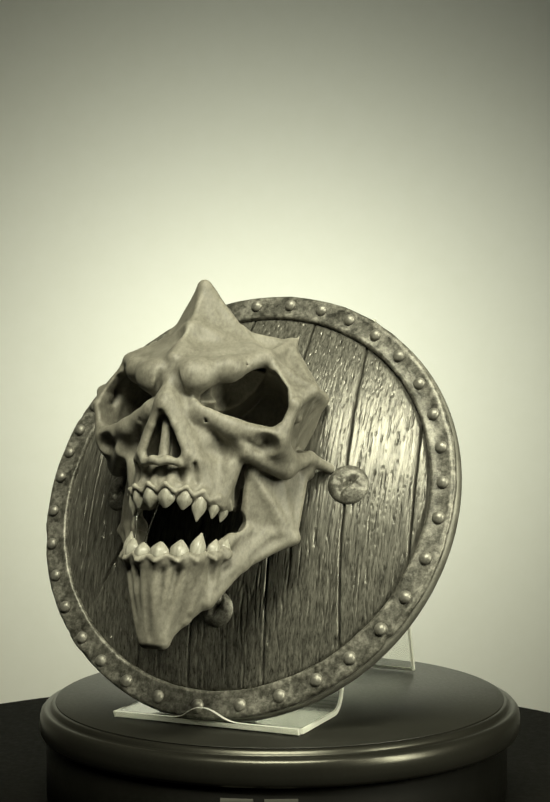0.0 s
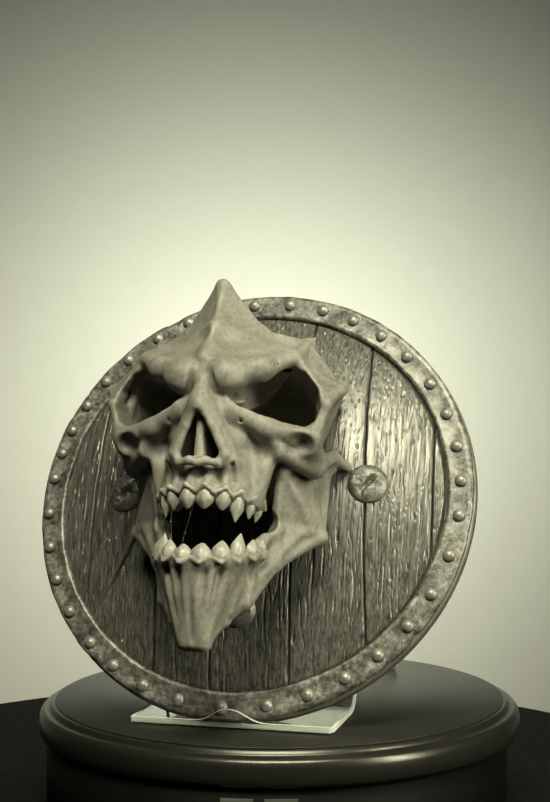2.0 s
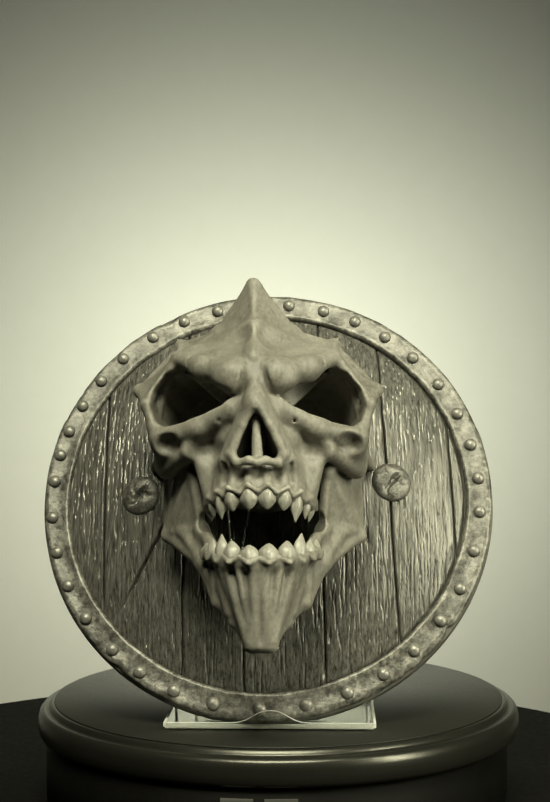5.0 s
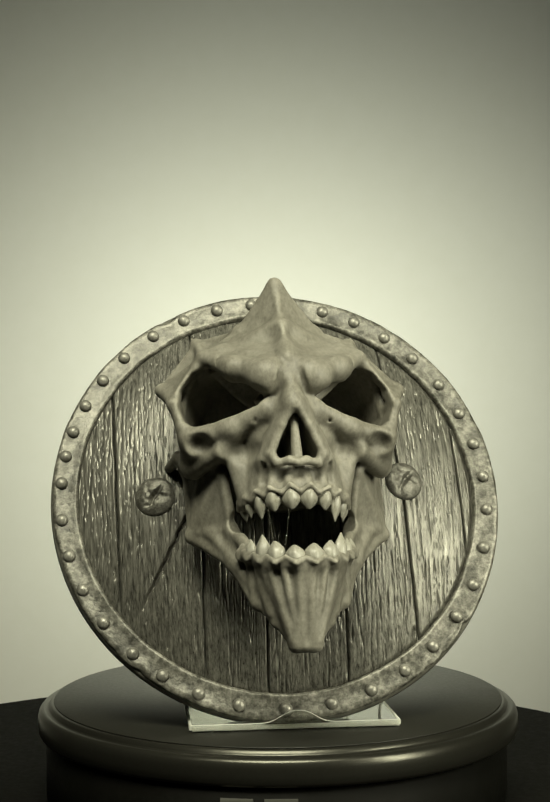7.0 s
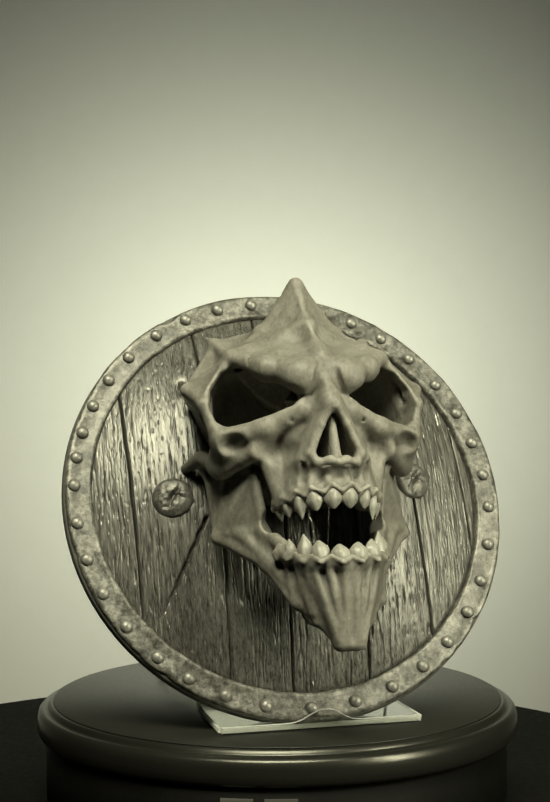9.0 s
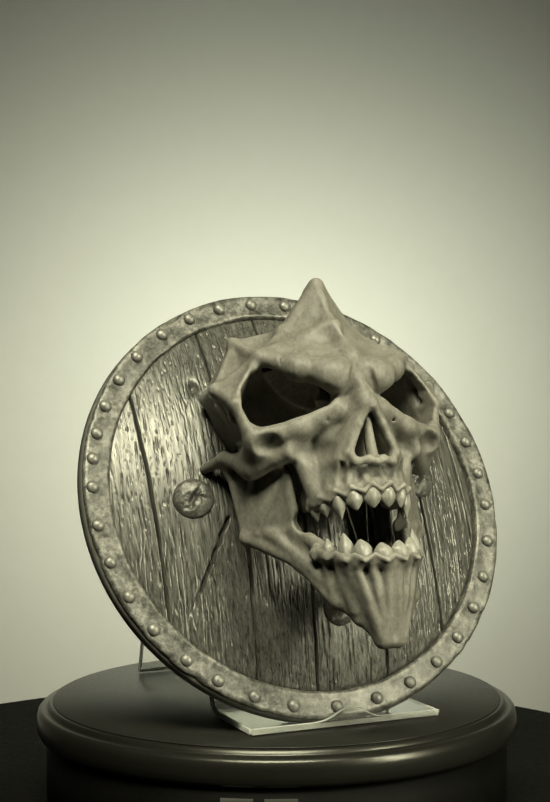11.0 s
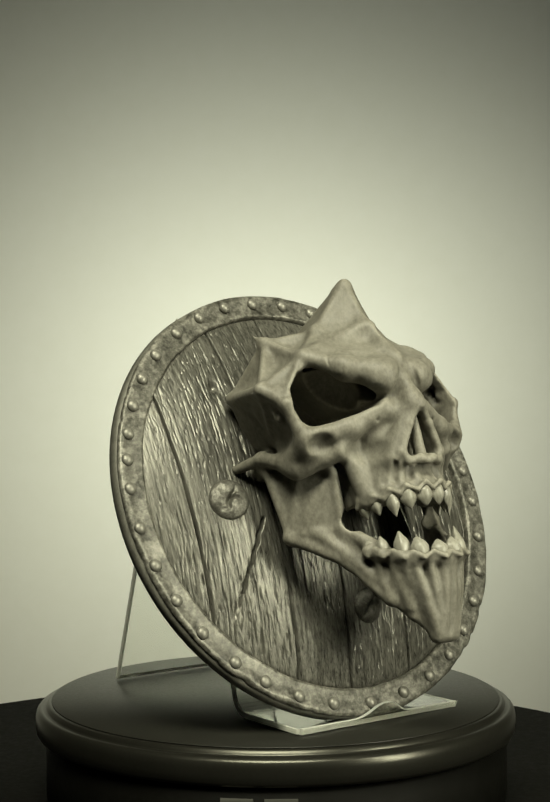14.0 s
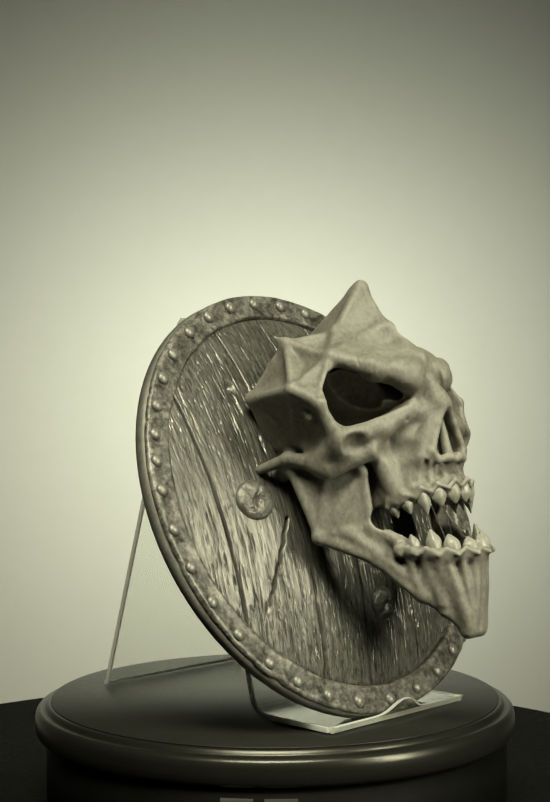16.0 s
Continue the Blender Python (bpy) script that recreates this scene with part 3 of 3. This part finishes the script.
for a_ in (6.6, 12.0, 15.9):
    limb((a_, -11, 64 - a_ * 0.3), (a_ * 1.02, -17, 62.5 - a_ * 0.42), 0.7, 0.9, 2.0, True)
# cracks and small openings in the bone
limb((24.3, 34.8, 56.6), (25.6, 30.8, 56.8), 0.45, 0.6, 0.5, True)
limb((12.5, 30.4, 64.0), (13.6, 25.2, 66.2), 0.35, 0.6, 0.5, True)
limb((40.0, 20.5, 51.0), (44.5, 22.0, 47.0), 0.7, 0.3, 0.5, True)
limb((36.0, 8.0, 53.0), (38.5, 5.0, 50.5), 0.7, 0.4, 0.5, True)
ball((14.0, 6.6, 60.0), (0.6, 0.55, 4.0), 0.5, True)
# rim of the nose opening
for a_, b_ in (((1.2, 7.8, 69.6), (5.0, 2.2, 66.8)), ((5.0, 2.2, 66.8), (9.7, -8.0, 63.0)), ((9.7, -8.0, 63.0), (7.4, -11.6, 63.0)), ((7.4, -11.6, 63.0), (3.0, -11.2, 64.8)), ((3.0, -11.2, 64.8), (0, -12.4, 65.4))):
    limb(a_, b_, 1.45, 1.45, 1.4)


UPPER = ((3.3, 61.6, -21.4, 6.6, 7.4, 0.4), (9.8, 59.2, -21.4, 5.6, 6.6, 0.55), (14.0, 55.2, -21.2, 5.0, 9.2, 1.0), (17.4, 49.6, -21.2, 4.3, 6.6, 0.9), (18.9, 43.9, -21.0, 4.2, 6.6, 0.9))
LOWER = ((3.3, 64.2, -48.2, 6.7, 6.6, 0.45), (9.7, 61.0, -46.8, 6.2, 7.2, 0.55), (14.0, 56.2, -44.8, 5.6, 9.2, 0.85), (17.5, 49.8, -41.8, 5.0, 6.6, 0.8), (19.8, 44.0, -39.6, 4.7, 5.8, 0.8))
# scalloped gum line round the roots
for rows, up in ((UPPER, 1), (LOWER, -1)):
    line = [(0.0, rows[0][1] + 1.6, rows[0][2] - up * 1.2)]
    for n_, (s_, w_, v_, wide_, long_, point_) in enumerate(rows):
        yaw_ = math.atan2(s_ * 1.25, w_ - 36.0)
        out_ = wide_ * 0.4 + 0.1
        line.append((s_ + math.sin(yaw_) * out_, w_ + math.cos(yaw_) * out_, v_ + up * 1.0))
        s2, w2, v2 = rows[n_ + 1][:3] if n_ + 1 < len(rows) else (s_ + 1.6, w_ - 3.4, v_)
        out_ *= 0.7
        line.append(((s_ + s2) / 2 + math.sin(yaw_) * out_, (w_ + w2) / 2 + math.cos(yaw_) * out_, (v_ + v2) / 2 - up * 1.3))
    for a_, b_ in zip(line, line[1:]):
        limb((a_[0], a_[2], a_[1]), (b_[0], b_[2], b_[1]), 0.85, 0.85, 0.9)


def lattice_noise(s, v, w, size, seed):
    """Smooth noise of about -1 to 1 on a lattice of that many mm."""
    rnd = np.random.RandomState(seed)
    q = [(a + 130.0) / b for a, b in zip((s, v, w), size)]
    cell = [a.astype(np.int32) for a in q]
    f = [(a - i).astype(np.float32) for a, i in zip(q, cell)]
    f = [a * a * (3 - 2 * a) for a in f]
    table = rnd.uniform(-1, 1, tuple(int(i.max()) + 2 for i in cell)).astype(np.float32)
    out = np.zeros(s.shape, np.float32)
    for i in (0, 1):
        for j in (0, 1):
            for k in (0, 1):
                weight = (f[0] if i else 1 - f[0]) * (f[1] if j else 1 - f[1]) * (f[2] if k else 1 - f[2])
                out += weight * table[cell[0] + i, cell[1] + j, cell[2] + k]
    return out


def skull_mesh():
    """Meshes the zero level of the mirrored field, one vertex a cell."""
    full = np.concatenate([FIELD[:0:-1], FIELD[1:]], 0)
    xs = np.concatenate([-GS[:0:-1], GS[1:]])
    xs = np.arange(len(xs)) * STEP - (len(xs) - 1) * STEP / 2
    s, v, w = np.meshgrid(xs, GV, GW, indexing="ij")
    full += 0.13 * lattice_noise(s, v, w, (5.0, 9.0, 5.0), 1) + 0.09 * lattice_noise(s, v, w, (2.2, 4.5, 2.2), 2)
    full = np.maximum(full, 8.5 - (s * s + v * v) / 430.0 - w).astype(np.float32)
    full[[0, -1]], full[:, [0, -1]], full[:, :, [0, -1]] = 5, 5, 5
    neg = full < 0
    nx, ny, nz = full.shape
    corners = [(i, j, k) for i in (0, 1) for j in (0, 1) for k in (0, 1)]

    def at(a, c):
        return a[c[0]:nx - 1 + c[0], c[1]:ny - 1 + c[1], c[2]:nz - 1 + c[2]]

    inside = sum(at(neg, c).astype(np.int8) for c in corners)
    cells = np.argwhere((inside > 0) & (inside < 8))
    ids = np.full((nx - 1, ny - 1, nz - 1), -1, np.int64)
    ids[tuple(cells.T)] = np.arange(len(cells))
    total, weight = np.zeros((len(cells), 3)), np.zeros(len(cells))
    vals = {c: full[tuple((cells + np.array(c)).T)] for c in corners}
    for c in corners:
        for axis in range(3):
            if c[axis]:
                continue
            d = tuple(1 if n == axis else x for n, x in enumerate(c))
            cross = (vals[c] < 0) != (vals[d] < 0)
            t = np.where(cross, vals[c] / np.where(cross, vals[c] - vals[d], 1), 0)
            point = np.array(c, float) + t[:, None] * (np.array(d) - np.array(c))
            total += point * cross[:, None]
            weight += cross
    pts = cells + total / weight[:, None]
    pts = np.stack([xs[0] + pts[:, 0] * STEP, GV[0] + pts[:, 1] * STEP, GW[0] + pts[:, 2] * STEP], -1)
    faces = []
    for axis in range(3):
        b, c = [(1, 2), (2, 0), (0, 1)][axis]
        lo, hi = [slice(None)] * 3, [slice(None)] * 3
        lo[axis], hi[axis] = slice(0, -1), slice(1, None)
        change = neg[tuple(lo)] != neg[tuple(hi)]
        e = np.argwhere(change)
        e = e[(e[:, b] > 0) & (e[:, c] > 0) & (e[:, b] < full.shape[b] - 1) & (e[:, c] < full.shape[c] - 1)]
        flip = neg[tuple(e.T)]
        db, dc = np.eye(3, dtype=int)[b], np.eye(3, dtype=int)[c]
        quad = np.stack([ids[tuple((e - db - dc).T)], ids[tuple((e - dc).T)], ids[tuple(e.T)], ids[tuple((e - db).T)]], -1)
        quad = np.where(flip[:, None], quad, quad[:, ::-1])
        faces.append(quad)
    faces = np.concatenate(faces)
    faces = faces[(faces >= 0).all(1)]
    return pts, faces


def tilt(p):
    """The whole skull sits slightly askew on the shield, the lower jaw set back."""
    q = np.array(p, float)
    set_back = np.interp(q[..., 1], (-76, -60, -50, -40, -28), (-2.0, 1.2, 4.2, 4.2, 0.0)) * np.clip((q[..., 2] - 30) / 20, 0, 1)
    q[..., 2] -= set_back
    q[..., 0] += np.interp(q[..., 1], (-76, -40, 0, 70), (1.8, 1.4, 0.0, -3.1))
    return q


pts, quads = skull_mesh()
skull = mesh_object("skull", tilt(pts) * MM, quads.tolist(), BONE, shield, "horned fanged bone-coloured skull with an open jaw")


def tooth(width, depth, length, point):
    """Root at z = 0, tip at z = length."""
    rings = []
    prof = ((0.0, 0.80), (0.22, 0.93), (0.46, 1.0), (0.62, 0.97 - 0.16 * point), (0.80, 0.74 - 0.30 * point), (0.92, 0.46 - 0.24 * point), (1.0, 0.18 - 0.08 * point))
    bm = bmesh.new()
    n = 16
    for q, r in prof:
        ring = []
        for i in range(n):
            a = 2 * math.pi * i / n
            ca, sa = math.cos(a), math.sin(a)
            x = abs(ca) ** 1.5 * math.copysign(1, ca) * width / 2 * r
            y = abs(sa) ** 1.3 * math.copysign(1, sa) * depth / 2 * r * (1 - 0.25 * q)
            ring.append(bm.verts.new((x, y, q * length)))
        rings.append(ring)
    for a, b in zip(rings, rings[1:]):
        for i in range(n):
            bm.faces.new((a[i], a[(i + 1) % n], b[(i + 1) % n], b[i]))
    bm.faces.new(rings[-1])
    bm.faces.new(rings[0][::-1])
    bmesh.ops.recalc_face_normals(bm, faces=bm.faces)
    return bm


rng = random.Random(4)
for rows, sign in ((UPPER, -1), (LOWER, 1)):
    for s, w, v, wide, long, point in rows:
        for side in (-1, 1):
            bm = tooth(wide * 1.14 * MM * rng.uniform(0.92, 1.05), wide * 0.95 * MM, long * 1.04 * MM * rng.uniform(0.92, 1.08), point)
            x, y, z = tilt((side * s, v, w))
            yaw = math.atan2(s * 1.25, w - 36.0) * side
            ob = part("tooth", bm, TOOTH, skull)
            ob.matrix_basis = Matrix.Translation((x * MM, y * MM, z * MM)) @ Matrix.Rotation(yaw, 4, "Y") @ pose(0, 0, 0, 90 * -sign + (8 if sign < 0 else 4), 0, rng.uniform(-4, 4))


# thin strands of glue left between the jaws
for x, r in ((-8.2, 0.3), (-5.6, 0.22)):
    ob = part("glue_strand", lathe([(0, 0), (r * 1.8 * MM, 0.0003), (r * MM, 0.006), (r * 0.8 * MM, 0.012), (r * 1.5 * MM, 0.0215), (0, 0.022)], 10), ACRYLIC, skull, "thin clear strand of glue between the teeth")
    ob.matrix_basis = Matrix.Translation((x * MM, -0.046, 0.0555)) @ pose(0, 0, 0, -90, 0, 0) @ pose(0, 0, 0, 0, -7 if r > 0.25 else 9, 0)

# ---- movement ----
def motions():
    rows = [(t, TURN_START + TURN_RATE * t) for t in range(17)]
    walk(shield, [(t, pose(0, 0, 0, 0, 0, a) @ SHIELD_AT) for t, a in rows])
    walk(easel, [(t, pose(0, 0, 0.0005, 0, 0, a)) for t, a in rows])
    walk(platter, [(t, pose(0, 0, 0, 0, 0, a)) for t, a in rows])


motions()
